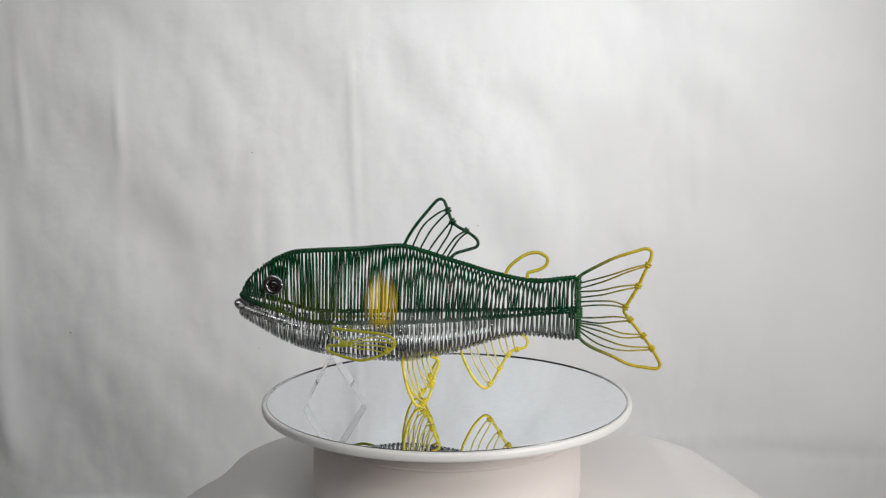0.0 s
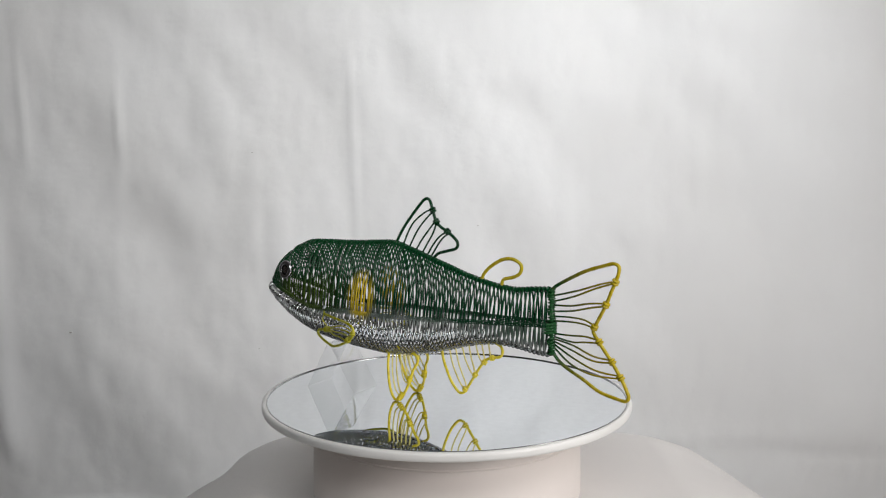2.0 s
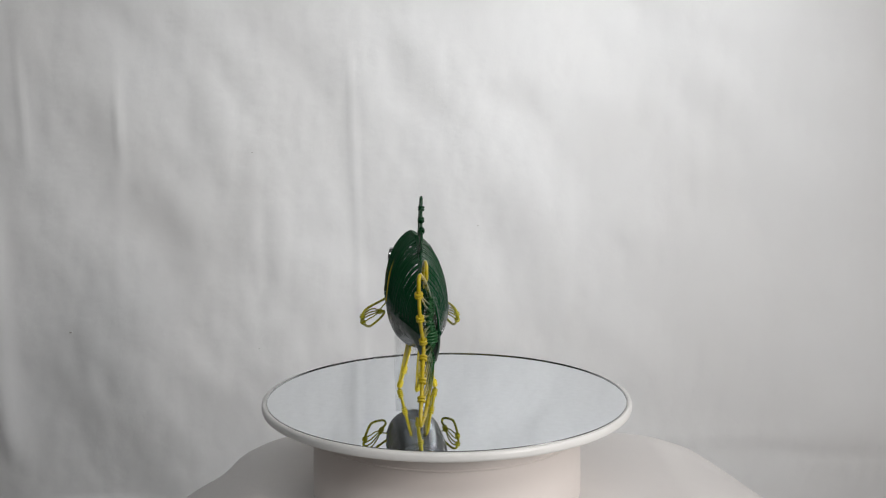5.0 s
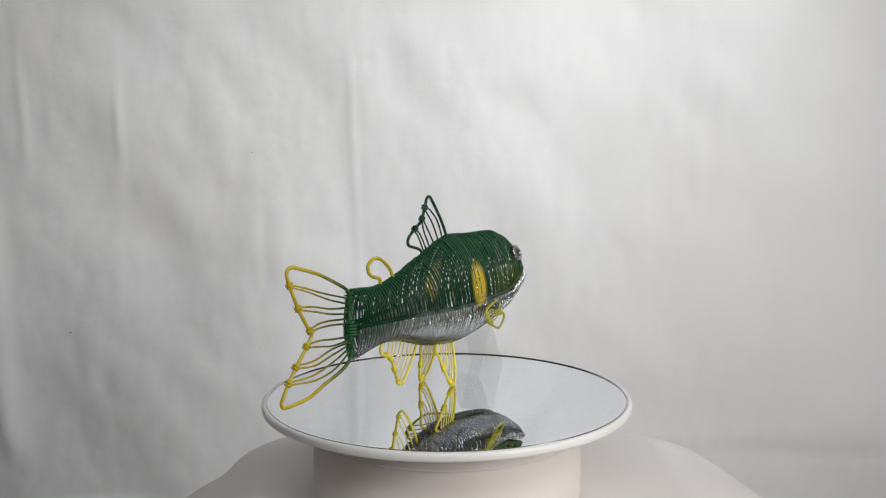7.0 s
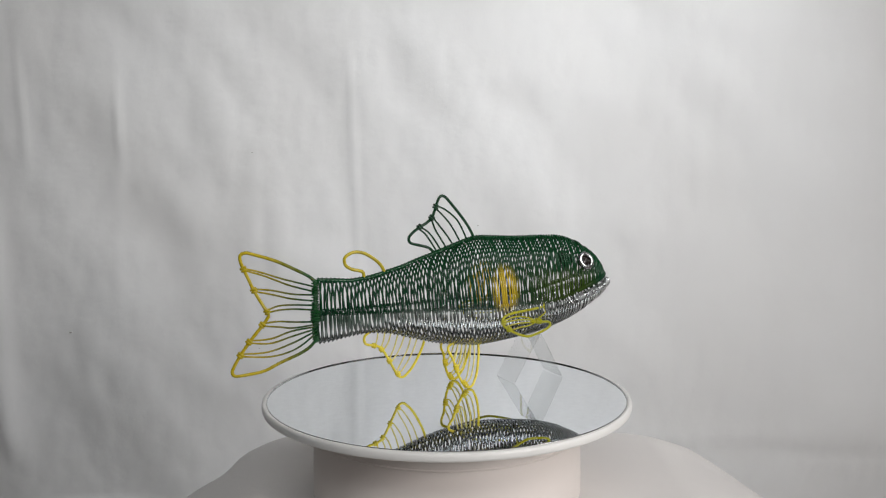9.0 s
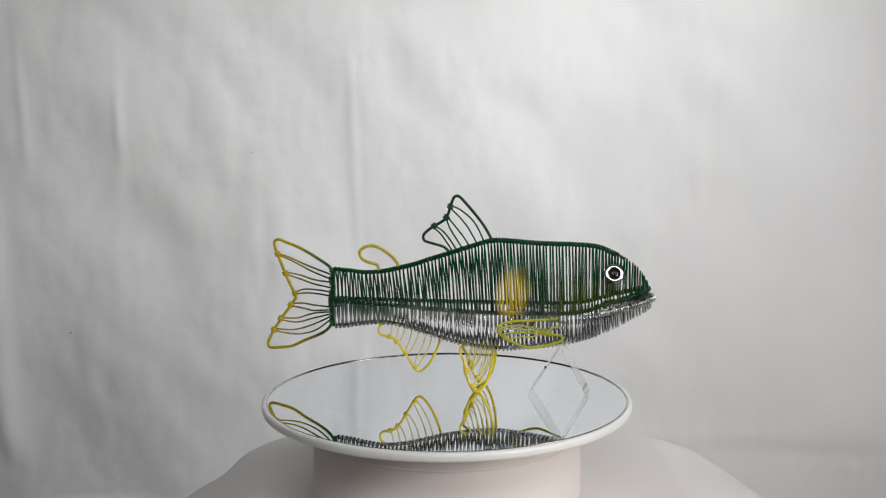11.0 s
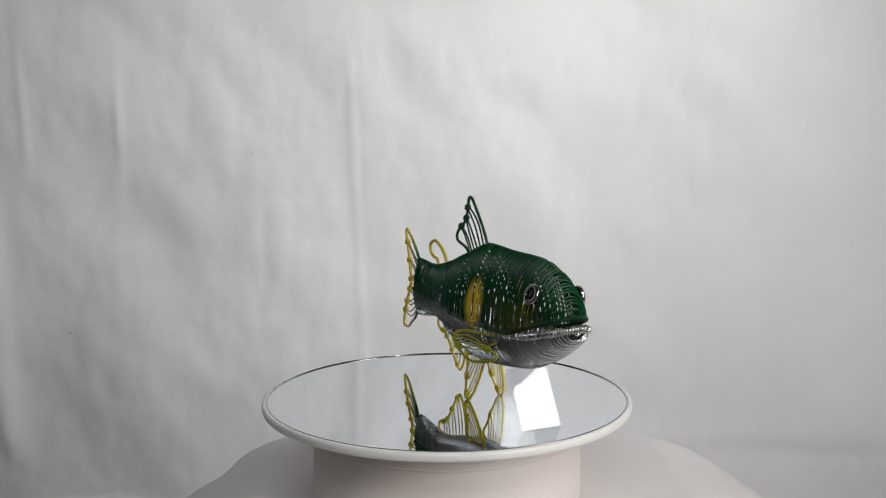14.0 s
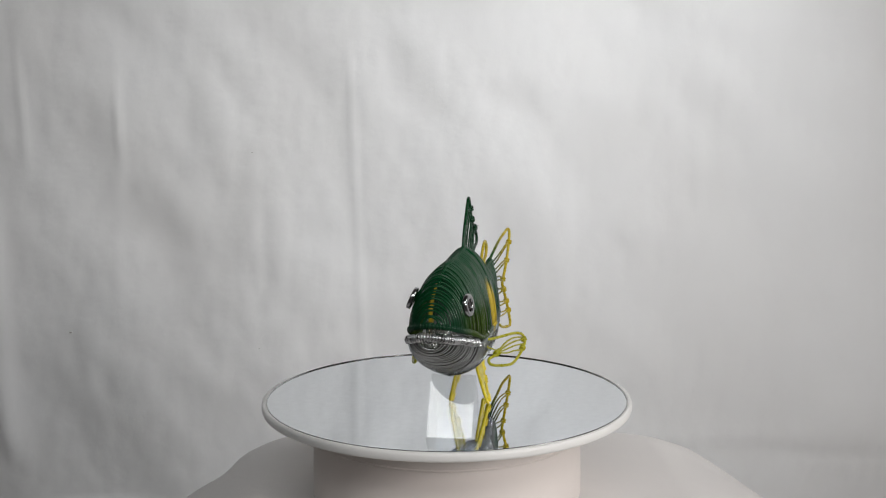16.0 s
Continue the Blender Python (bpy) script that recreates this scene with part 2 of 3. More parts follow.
def build_backdrop():
    run = [(-0.55, FLOOR_Z), (BACK_Y - 0.01, FLOOR_Z), (BACK_Y, FLOOR_Z + 0.008), (BACK_Y, 1.25)]
    length = [0.0]
    for (a, b), (c, d) in zip(run, run[1:]):
        length.append(length[-1] + math.hypot(c - a, d - b))

    def place(u, v):
        s = v * length[-1]
        i = max(k for k in range(3) if s >= length[k] - 1e-9)
        f = (s - length[i]) / (length[i + 1] - length[i])
        y, z = [a + (b - a) * f for a, b in zip(run[i], run[i + 1])]
        x = -1.3 + 2.6 * u
        wall = 1.0 if i == 2 else 0.0
        calm = 0.85 + 0.22 / (1 + math.exp((x + 0.12) / 0.06))
        fold = 0.012 * noise.noise((x * 3.1 + 0.35 * z, z * 1.2, 2.0)) + 0.0100 * calm * noise.noise((x * 7 + 3 * z, z * 5.0, 5.0))
        fold += 0.0034 * calm * noise.noise((x * 17 + 6 * z, z * 12, 9.0)) + 0.0018 * calm * noise.noise((x * 34 - 9 * z, z * 30, 7.0)) + 0.0008 * noise.noise((x * 60, z * 45, 4.0))
        fold += 0.0045 * noise.noise((x * 3.4 - 2.0 * z, z * 13 + 2.0 * x, 12.0)) / (1 + math.exp((-0.05 - x) / 0.08))
        for at, wide, deep, lo, hi in ((-0.120, 0.005, 0.0019, -0.4, 0.30), (-0.625, 0.016, 0.0100, -0.3, 0.12), (0.335, 0.007, 0.0016, 0.05, 0.25),
                                       (-0.435, 0.006, 0.0030, 0.12, 0.28), (-0.30, 0.03, 0.0050, 0.10, 0.26),
                                       (-0.56, 0.005, 0.0022, 0.14, 0.33), (-0.245, 0.012, -0.0022, -0.05, 0.14)):
            lean = at + 0.012 * noise.noise((z * 2.0, at * 7, 1.0)) - 0.03 * (z - 0.1)
            ends = min(max((z - lo) / 0.06, 0), 1) * min(max((hi - z) / 0.06, 0), 1)
            fold -= deep * ends * math.exp(-((x - lean) / wide) ** 2)
        hem = min(max((x - 0.20) / 0.15, 0), 1)
        fold += 0.0030 * hem * math.exp(-((z + 0.268 - 0.004 * math.sin(x * 6)) / 0.005) ** 2) - 0.004 * hem * math.exp(-((z + 0.245) / 0.022) ** 2)
        low = max(-0.06 - z, 0.0) if wall else 0.292
        y += 0.74 * low * low * min(max((y - 0.1) / 0.5, 0), 1)
        if wall:
            y += fold
        else:
            z = max(z + 0.3 * abs(fold), FLOOR_Z)
        return x, y, z

    sheet = grid("backdrop", 520, 260, place, BACKDROP)
    tagged(sheet, "wrinkled white cotton sheet hung as a photo backdrop", "backdrop", kind="structure")
    for x, z, r in ((-0.513, -0.0865, 0.0014), (0.043, 0.0580, 0.0008), (-0.257, 0.157, 0.0009), (-0.256, -0.110, 0.0009)):
        near = min(sheet.data.vertices, key=lambda v: (v.co.x - x) ** 2 + (v.co.z - z) ** 2 + (0.0 if v.co.y > 0.5 else 9.0))
        g = Geo().lathe([(0.0001, 0.0006), (r * 0.7, 0.0004), (r, 0.0), (0.0001, -0.0004)], 10, True)
        m = Matrix.Translation((x, near.co.y - 0.0008, z)) @ pose(0, 0, 0, 90, 0, 0) @ Matrix.Diagonal((1.5, 0.8, 1, 1))
        part("speck", g.moved(m), LINT, sheet, "tiny dark lint speck")


def build_drape():
    """The cloth over the box under the turntable: flat on top, falling and flaring down the sides."""
    cx, cy, hx, hy = 0.015, -0.006, 0.151, 0.131

    def place(u, v):
        w = 2 * math.pi * u
        c, s = math.cos(w), math.sin(w)
        k = (abs(c) ** 12 + abs(s) ** 12) ** (-1 / 12)
        rim = Vector((cx + hx * c * k, cy + hy * s * k))
        top = 0.42
        if v < top:
            f = v / top
            x, y = cx + (rim.x - cx) * f, cy + (rim.y - cy) * f
            return x, y, TABLE_Z + 0.0012 * noise.noise((x * 18, y * 18, 3.0)) * (1 if f > 0.7 else 0.0)
        f = (v - top) / (1 - top)
        drop = (TABLE_Z - FLOOR_Z - 0.003) * f ** 1.12
        pleat = 0.5 + 0.5 * math.sin(9 * w + 2.5 * noise.noise((c, s, 0.0)))
        flare = 0.014 * min(1, 10 * f) + (0.42 * abs(c) ** 0.5 * f + 0.065 * pleat * f ** 0.85 if c > 0 else (0.252 * abs(c) ** 0.5 + 0.065 * pleat) * f ** 0.85)
        flare += 0.006 * min(1, 4 * f) * noise.noise((c * 3.1, s * 3.1, f * 2.6)) - 0.012 * min(1, 3 * f) * math.exp(-((w - 5.72 - 0.10 * f) / 0.05) ** 2)
        out = Vector((c * k * hx, s * k * hy)).normalized()
        return rim.x + out.x * flare, rim.y + out.y * flare, TABLE_Z - drop
    sheet = grid("tablecloth", 320, 110, place, DRAPE)
    tagged(sheet, "white cotton cloth draped over a box under the turntable", "cloth")


# ---- the turntable ----
def build_turntable():
    root = new("turntable")
    tagged(root, "round white plastic display turntable with a mirror top", "turntable")
    g = Geo().lathe([(0.0005, -0.0125), (0.086, -0.0125), (0.0905, -0.0145), (0.0915, -0.018), (0.0922, -0.050), (0.0922, TABLE_Z + 0.004),
                     (0.0905, TABLE_Z + 0.001), (0.0005, TABLE_Z + 0.001)], 128)
    part("base", g, BASE_PLASTIC, root, "warm white drum-shaped base")
    g = Geo().lathe([(0.0945, -0.0215), (0.0952, -0.0222), (0.0945, -0.0229), (0.0910, -0.0229), (0.0910, -0.0215)], 128, True)
    g.v = [Vector((p.x * 0.974, p.y * 0.974, p.z)) for p in g.v]
    part("seam_ring", g, BASE_PLASTIC, root, "raised seam round the base")
    g = Geo().lathe([(0.1225, -0.003), (0.1225, 0.0004), (0.1229, 0.0006), (0.1243, 0.0005), (0.1253, -0.0001), (0.1257, -0.0014), (0.1256, -0.0034), (0.1252, -0.0045), (0.1246, -0.0050),
                     (0.1225, -0.0053), (0.112, -0.0080), (0.098, -0.0105), (0.080, -0.0115), (0.0005, -0.0115), (0.0005, -0.003)], 160, True)
    platter = part("platter", g, WHITE_PLASTIC, root, "white turning platter with a raised rim")
    g = Geo().lathe([(0.0003, -0.002), (0.1219, -0.002), (0.1219, 0.0), (0.0003, 0.0)], 160, True)
    part("mirror", g, MIRROR, platter, "round mirror disc", smooth=False)
    g = Geo().lathe([(0.12195, -0.002), (0.12195, 0.0004), (0.1221, 0.00075), (0.1224, 0.00075), (0.1224, -0.002)], 160, True)
    part("mirror_edge", g, MIRROR_EDGE, platter, "ground silver edge of the mirror")
    return platter


# ---- the fish ----
FISH_BASE = pose(0, -0.019, 0, 0, 0, 5.06)
TOP = smooth_curve([(-133.5, 76.5), (-130.5, 83.6), (-124.5, 90.1), (-116, 95.9), (-107.4, 100.5), (-98.9, 103.2), (-85, 103.7), (-70, 103.8), (-55, 104.3),
                    (-41, 105.3), (-27.4, 105.4), (-10, 100.3), (2, 96.2), (15.4, 92), (27, 88), (37, 85.4), (50.7, 82.2), (64.5, 81), (76, 82), (87, 82.8)])
LOW = smooth_curve([(-136.2, 66.4), (-134.8, 62.3), (-130.5, 58.6), (-122.3, 53.8), (-110.4, 46.7), (-98.8, 41.2), (-86.7, 37), (-76.5, 34.6), (-62.8, 32.3), (-48.9, 30.6),
                    (-31.6, 29.2), (-22, 29.8), (-6.5, 32.1), (7.5, 35), (23, 39.5), (37, 43.2), (52.8, 44.8), (68.8, 43.2), (77, 41.7), (87, 40.8)])
JAW = smooth_curve([(-133.5, 75.0), (-128, 73.0), (-122, 71.0), (-115, 68.9), (-104, 65.4), (-95, 62.4), (-85, 60.0), (-34, 58.8), (2, 59), (39, 59.8), (87, 61)])
LIP = smooth_curve([(-136.2, 69.2), (-133, 67.9), (-128, 66.4), (-122, 64.9), (-115.5, 63.0), (-105, 60.4), (-95, 58.7), (-85, 58.0), (-34, 57.6), (2, 58.0), (39, 58.8), (87, 60.0)])
WIDE = smooth_curve([(-50, 20.4), (-35, 20.6), (-15, 19.8), (5, 17.4), (25, 14.0), (45, 10.4), (65, 7.6), (87, 5.6)])


def half_width(x, nose):
    if x >= -0.05:
        return WIDE(x)
    t = min((-0.05 - x) / (-0.05 - nose), 1.0)
    return 0.0204 * max(1 - t ** 3.6, 0.0) ** (1 / 2.3)


def stations(nose, edge, end, pitch, jaw=1.0):
    """Places along the body at even steps of the skin's length."""
    out, x, gone = [nose + 0.0002], nose + 0.0002, 0.0
    step = 0.00005
    while x < end:
        a, b = x, x + step
        gone += math.sqrt(step ** 2 + 0.5 * (half_width(b, nose) - half_width(a, nose)) ** 2 + 0.6 * (edge(b) - edge(a)) ** 2)
        x = b
        if gone >= pitch * (jaw if x < -0.085 else 1.0) * (1.0 + (0.32 if edge is TOP else 0.05) * min(max((x + 0.03) / 0.08, 0), 1)):
            out.append(x)
            gone = 0.0
    return out


def loop(g, centre, radius, r, tilt=0.0, sides=5, n=8):
    """A small wrap of wire round a line that runs along the fish."""
    pts = []
    for k in range(n):
        w = 2 * math.pi * k / n
        pts.append((centre[0] + tilt * math.cos(w), centre[1] + radius * math.cos(w), centre[2] + radius * math.sin(w)))
    g.tube(pts, r, sides, closed=True)


def bend(x):
    """How far the body and the head swing to the fish's right."""
    f = min(max((0.05 - x) / 0.08, 0), 1)
    return 0.0014 * f * f * (3 - 2 * f) + 0.0030 * min(max((-0.088 - x) / 0.047, 0), 1) ** 1.2


def body_part(name, geo, *rest, **more):
    geo.v = [Vector((p.x, p.y + bend(p.x), p.z)) for p in geo.v]
    return part(name, geo, *rest, **more)


def build_body(fish):
    rnd = random.Random(4)
    back, belly, ridge = Geo(), Geo(), Geo()
    wire = 0.00062
    upper = stations(-0.1335, TOP, 0.0865, 0.00218)
    for x0 in upper:
        mid = min(max((x0 + 0.10) / 0.07, 0), 1) * min(max((0.09 - x0) / 0.05, 0), 1)
        rake, twist = 0.0030 * mid + rnd.uniform(-0.0005, 0.0005), 0.0024 * mid
        lift, wob = rnd.uniform(-0.0006, 0.0008), rnd.uniform(0.965, 1.028)
        ends = [rnd.uniform(-0.0005, 0.0005) for _ in range(2)]
        pts = []
        for k in range(25):
            w = math.pi * k / 24
            c, s = math.cos(w), math.sin(w)
            x = min(max(x0 - 0.5 * rake + rake * s + twist * c + ends[c > 0] * abs(c), -0.1333), 0.0870)
            zt, zm = TOP(x), JAW(x)
            arch = 1.30 if x > -0.09 else 1.30 - 0.20 * min((-0.09 - x) / 0.03, 1)
            y = half_width(x, -0.1335) * wob * math.copysign(abs(c) ** arch, c)
            pts.append((x, -y, zm + (zt - zm) * s + lift * s))
        back.tube(pts, wire * rnd.uniform(0.97, 1.08), 6)
        if x0 > -0.118:
            fade = min(max((-0.080 - x0) / 0.036, 0), 1)
            size = 0.0014 - 0.0008 * fade
            loop(ridge, (x0, 0, TOP(x0) + 0.0012 * (1 - fade) - size), size, 0.00058, 0.0008)
    lower = stations(-0.1362, LOW, 0.0865, 0.00282, 0.78)
    for x0 in lower:
        rake = -0.0006 + rnd.uniform(-0.0004, 0.0004)
        ends = [rnd.uniform(-0.0004, 0.0004) for _ in range(2)]
        wob, pts = rnd.uniform(0.968, 1.025), []
        for k in range(23):
            w = math.pi * k / 22
            c, s = math.cos(w), math.sin(w)
            x = min(max(x0 + rake * s + ends[c > 0] * abs(c), -0.1361), 0.0870)
            zl, zb = LIP(x), LOW(x)
            y = half_width(x, -0.1362) * wob * math.copysign(abs(c) ** 0.95, c)
            pts.append((x, -y, zl + (zb - zl) * s ** 0.95))
        belly.tube(pts, wire * 1.30, 8)
        if x0 > -0.100:
            loop(belly, (x0, 0.0004, LOW(x0) + 0.0003), 0.0013, 0.00055, 0.0007)
    spine = [(x, 0, TOP(x) - 0.0001 - 0.0016 * min(max((-0.076 - x) / 0.036, 0), 1)) for x in np.linspace(-0.112, 0.087, 96)]
    ridge.tube(spine, 0.0014, 8)
    body_part("back_coil", back, BODY_WIRE, fish, "close-wound green sprayed wire over back and flanks", "stuff")
    body_part("belly_coil", belly, BELLY_WIRE, fish, "close-wound bare silver wire under the belly", "stuff")
    body_part("spine_wire", ridge, BODY_WIRE, fish, "dark green wire wrapped along the back ridge")
    body_part("keel_wire", Geo().tube([(x, 0, LOW(x) + 0.0003) for x in np.linspace(-0.100, 0.087, 90)], 0.0007, 8), SILVER_WIRE, fish)
    for side in (-1, 1):
        g = Geo()
        line = [(x, side * (half_width(x, -0.1335) - 0.0001), JAW(x) - 0.0003) for x in np.linspace(-0.102, 0.087, 70)]
        g.tube(line, 0.00042, 6)
        x = -0.101
        while x < 0.0865:
            loop(g, (x, side * (half_width(x, -0.1335) - 0.0001), JAW(x) - 0.0003), 0.00120, 0.00050, 0.0006, 5, 8)
            x += 0.00175
        body_part("side_wire", g, BODY_WIRE, fish, "row of small wire wraps along the side")
    turn = [math.pi * k / 400 for k in range(401)]

    def rim_point(w, nose, edge):
        x = nose + (-0.102 - nose) * (1 - math.sin(w)) ** 1.0
        return Vector((x, math.copysign(half_width(x, nose), math.cos(w)), edge(x)))
    for nose, edge, material, name in ((-0.1362, LIP, SILVER_WIRE, "lower_lip"), (-0.1333, JAW, BODY_WIRE, "upper_lip")):
        g = Geo()
        rim = [rim_point(w, nose, edge) for w in turn]
        g.tube(rim, 0.0015 if nose < -0.134 else 0.0010, 8)
        gone = 0.0
        for a, b in zip(rim, rim[1:]):
            gone += (b - a).length
            if gone > (0.00135 if nose < -0.134 else 0.0016) and (b - a).length > 1e-6:
                gone = 0.0
                d = (b - a).normalized()
                u = d.orthogonal().normalized()
                v = d.cross(u)
                r = 0.0021 if nose < -0.134 else 0.0014
                g.tube([a + (u * math.cos(q) + v * math.sin(q)) * r for q in [2 * math.pi * k / 8 for k in range(8)]], 0.00056, 6, closed=True)
        body_part(name, g, material, fish, "wrapped wire rim of the mouth")


def build_eyes(fish):
    for side in (-1, 1):
        at = (-0.1108, 0.0158, 0.0862) if side > 0 else (-0.1118, -0.0160, 0.0830)
        m = Matrix.Translation(at) @ Vector((-0.14, side * 1.0, 0.45 if side > 0 else 0.12)).to_track_quat("Z", "Y").to_matrix().to_4x4()
        g = Geo().lathe([(0.0036, 0.0004), (0.0037, 0.0013), (0.0040, 0.0015), (0.0048, 0.00152), (0.0056, 0.00145), (0.0061, 0.0013), (0.0064, 0.0009), (0.0066, -0.0002),
                         (0.0062, -0.0012), (0.0037, -0.0008)], 44, True)
        eye = body_part("eye", g.moved(m), EYE_SILVER, fish, "silver double ring eye with a dark pupil")
        g = Geo().lathe([(0.0002, 0.0013), (0.0014, 0.0012), (0.0026, 0.0008), (0.0037, 0.0001), (0.0038, -0.0010), (0.0002, -0.0012)], 32, True)
        body_part("pupil", g.moved(m), EYE_DARK, eye, "black domed pupil")


def knot(g, at, along, radius, r, turns=2):
    """Tight turns of thin wire round a thicker one."""
    d = Vector(along).normalized()
    u = d.orthogonal().normalized()
    v = d.cross(u)
    for k in range(turns):
        c = Vector(at) + d * (k - (turns - 1) / 2) * 2.1 * r
        g.tube([c + (u * math.cos(q) + v * math.sin(q)) * radius for q in [2 * math.pi * i / 10 for i in range(10)]], r, 6, closed=True)


def build_fin(fish, name, outline, rays, knots, material, place, label, thick=0.0009, thin=0.00048, steps=6, ray_material=None):
    """A fin: a thick bent outline wire, thin ray wires and the turns that bind them. Points are (x, z) in mm; place() puts them in space."""
    line = [place(a / 1000, b / 1000) for a, b in outline]
    fin = part(name, Geo().tube(spline(line, steps), thick, 8), material, fish, label)
    for ray in rays:
        pts = [place(a / 1000, b / 1000) for a, b in ray]
        if len(pts) == 2:
            mid = (pts[0] + pts[1]) / 2 + Vector((0.0, 0.0, 0.0008))
            pts = [pts[0], mid, pts[1]]
        part("ray", Geo().tube(spline(pts, 5), thin, 6), ray_material or material, fin)
    for (a, b), (c, d) in knots:
        g = Geo()
        knot(g, place(a / 1000, b / 1000), place((a + c) / 1000, (b + d) / 1000) - place(a / 1000, b / 1000), thick + thin * 0.9, thin * 1.35)
        part("knot", g, material, fin)
    return fin


def build_fins(fish):
    def flat(x, z):
        rise = min(max((z - 0.1) / 0.035, 0), 1)
        return Vector((x, 0.0016 * rise + bend(x) + 0.0012 * (1 - rise) * min(max(-x / 0.02, 0), 1), z))

    build_fin(fish, "dorsal_fin",
              [(-27.6, 105.4), (-23.5, 113), (-18.2, 120.4), (-8.9, 131.4), (-4.5, 135.5), (-1.2, 135.0), (1.0, 130), (4.1, 121.5), (7.5, 118), (12.3, 115.2),
               (18, 111.5), (21.2, 107.8), (20.3, 104.2), (14, 102.2), (7, 100.2), (2.9, 97)],
              [[(-22, 104.5), (-15, 118), (-5, 126.5), (1.5, 128.8)], [(-17, 103), (-10, 115), (-3, 123), (2.2, 127.6)],
               [(-11.5, 101.3), (-7, 108), (-1, 115.5), (4.0, 121.5)], [(-6.5, 99.5), (-2, 106.5), (2, 113), (4.8, 120.2)],
               [(-2.5, 98), (2, 105), (7, 111), (13.2, 115)], [(0.5, 97), (4, 102.5), (9, 109.5), (14.4, 113.8)]],
              [((1.6, 128.5), (1, -3)), ((4.6, 121), (1.5, -2)), ((13.3, 114.7), (3, -2))], GREEN_WIRE, flat,
              "dark green wire back fin with bound rays", 0.00104, 0.00062)

    build_fin(fish, "adipose_fin",
              [(39.3, 85.0), (41.5, 89.5), (46, 94), (52.6, 98.2), (58, 99.8), (63, 99.3), (67.5, 96.2), (67.0, 91.5), (63, 88.6), (58, 87.2), (54.8, 86), (54, 82.2)],
              [], [], GOLD_WIRE, flat, "single looped ochre wire fin", 0.00115)

    def tail(x, z):
        return Vector((x, -0.225 * (x - 0.093) + 0.001 * math.sin(z * 60), z))

    ring = Geo()
    for k in range(26):
        z = 0.0425 + 0.0395 * k / 25
        pts = [(0.0885 + 0.0021 * math.cos(q), 0.0024 * math.sin(q) + 0.0006 * math.sin(k), z + 0.0006 * math.cos(q + k)) for q in [2 * math.pi * i / 10 for i in range(10)]]
        ring.tube(pts, 0.00062 if 8 < k < 16 else 0.0005, 6, closed=True)
    ring.tube([(0.0885, 0, 0.041), (0.0885, 0, 0.083)], 0.0013, 8)
    part("tail_ring", ring, RING_WIRE, fish, "bright green wire wound round the tail root")
    for z in (0.0560, 0.0578, 0.0596, 0.0614):
        g = Geo()
        g.tube([(0.0870 + 0.0042 * math.cos(q), 0.0042 * math.sin(q), z + 0.0004 * math.sin(q)) for q in [2 * math.pi * i / 14 for i in range(14)]], 0.00085, 6, closed=True)
        part("tail_binding", g, RING_WIRE, fish)
    spread = [[(89, 78.5), (108, 84), (122, 89), (133.2, 92.2)], [(89, 75.0), (105, 80), (120, 86.5), (133, 91)],
              [(90, 73.0), (103, 74), (116, 77), (127.5, 78.3)], [(90, 69), (104, 71), (115, 74), (127, 76.8)],
              [(90.5, 66), (102, 66.8), (112, 66.5), (119.4, 63.8)], [(90.5, 63), (102, 64), (112, 63.8), (119, 62.3)],
              [(90.5, 55), (103, 55.5), (113, 56.3), (122.5, 55.2)], [(90.5, 53), (103, 51.5), (112, 52.6), (123, 53.8)],
              [(90, 51.5), (104, 49.5), (118, 45), (131, 44.5)], [(90, 50), (104, 46), (118, 42), (131.6, 43)],
              [(89.5, 48.5), (104, 41.5), (120, 36.3), (137, 35.8)], [(89, 47), (102, 37.5), (118, 33.2), (137.5, 34.3)]]
    build_fin(fish, "tail_fin",
              [(87.5, 81.5), (92, 85.2), (98.9, 89.2), (112.7, 96.2), (126.5, 100.9), (131.6, 102.3), (135, 101), (135.3, 97.5), (133.3, 91.6), (130, 84), (127, 76.9),
               (122, 67.6), (119.2, 62.7), (118.6, 60), (120.2, 57.3), (123.4, 53.1), (131.6, 42.9), (137.9, 33.7), (141.6, 27), (142.6, 23.8), (140.4, 21.3),
               (132.1, 22.0), (121.9, 24.0), (111.8, 29.0), (99.7, 34.2), (92.5, 38.8), (87.8, 44.5)],
              spread, [((133.2, 91.6), (-2, -4)), ((127.2, 77.5), (-2, -4)), ((119.3, 63.0), (-1.5, -3)), ((122.8, 54.4), (2.5, -3)), ((131.4, 43.6), (2.6, -3.4)),
                       ((137.2, 35), (2.4, -3.6))], TAIL_WIRE, tail, "forked wire tail fin, green turning to yellow", 0.00112, 0.00062, ray_material=TAIL_RAY_WIRE)

    def anal(x, z):
        return Vector((x, -0.12 * max(0.038 - z, 0), z))

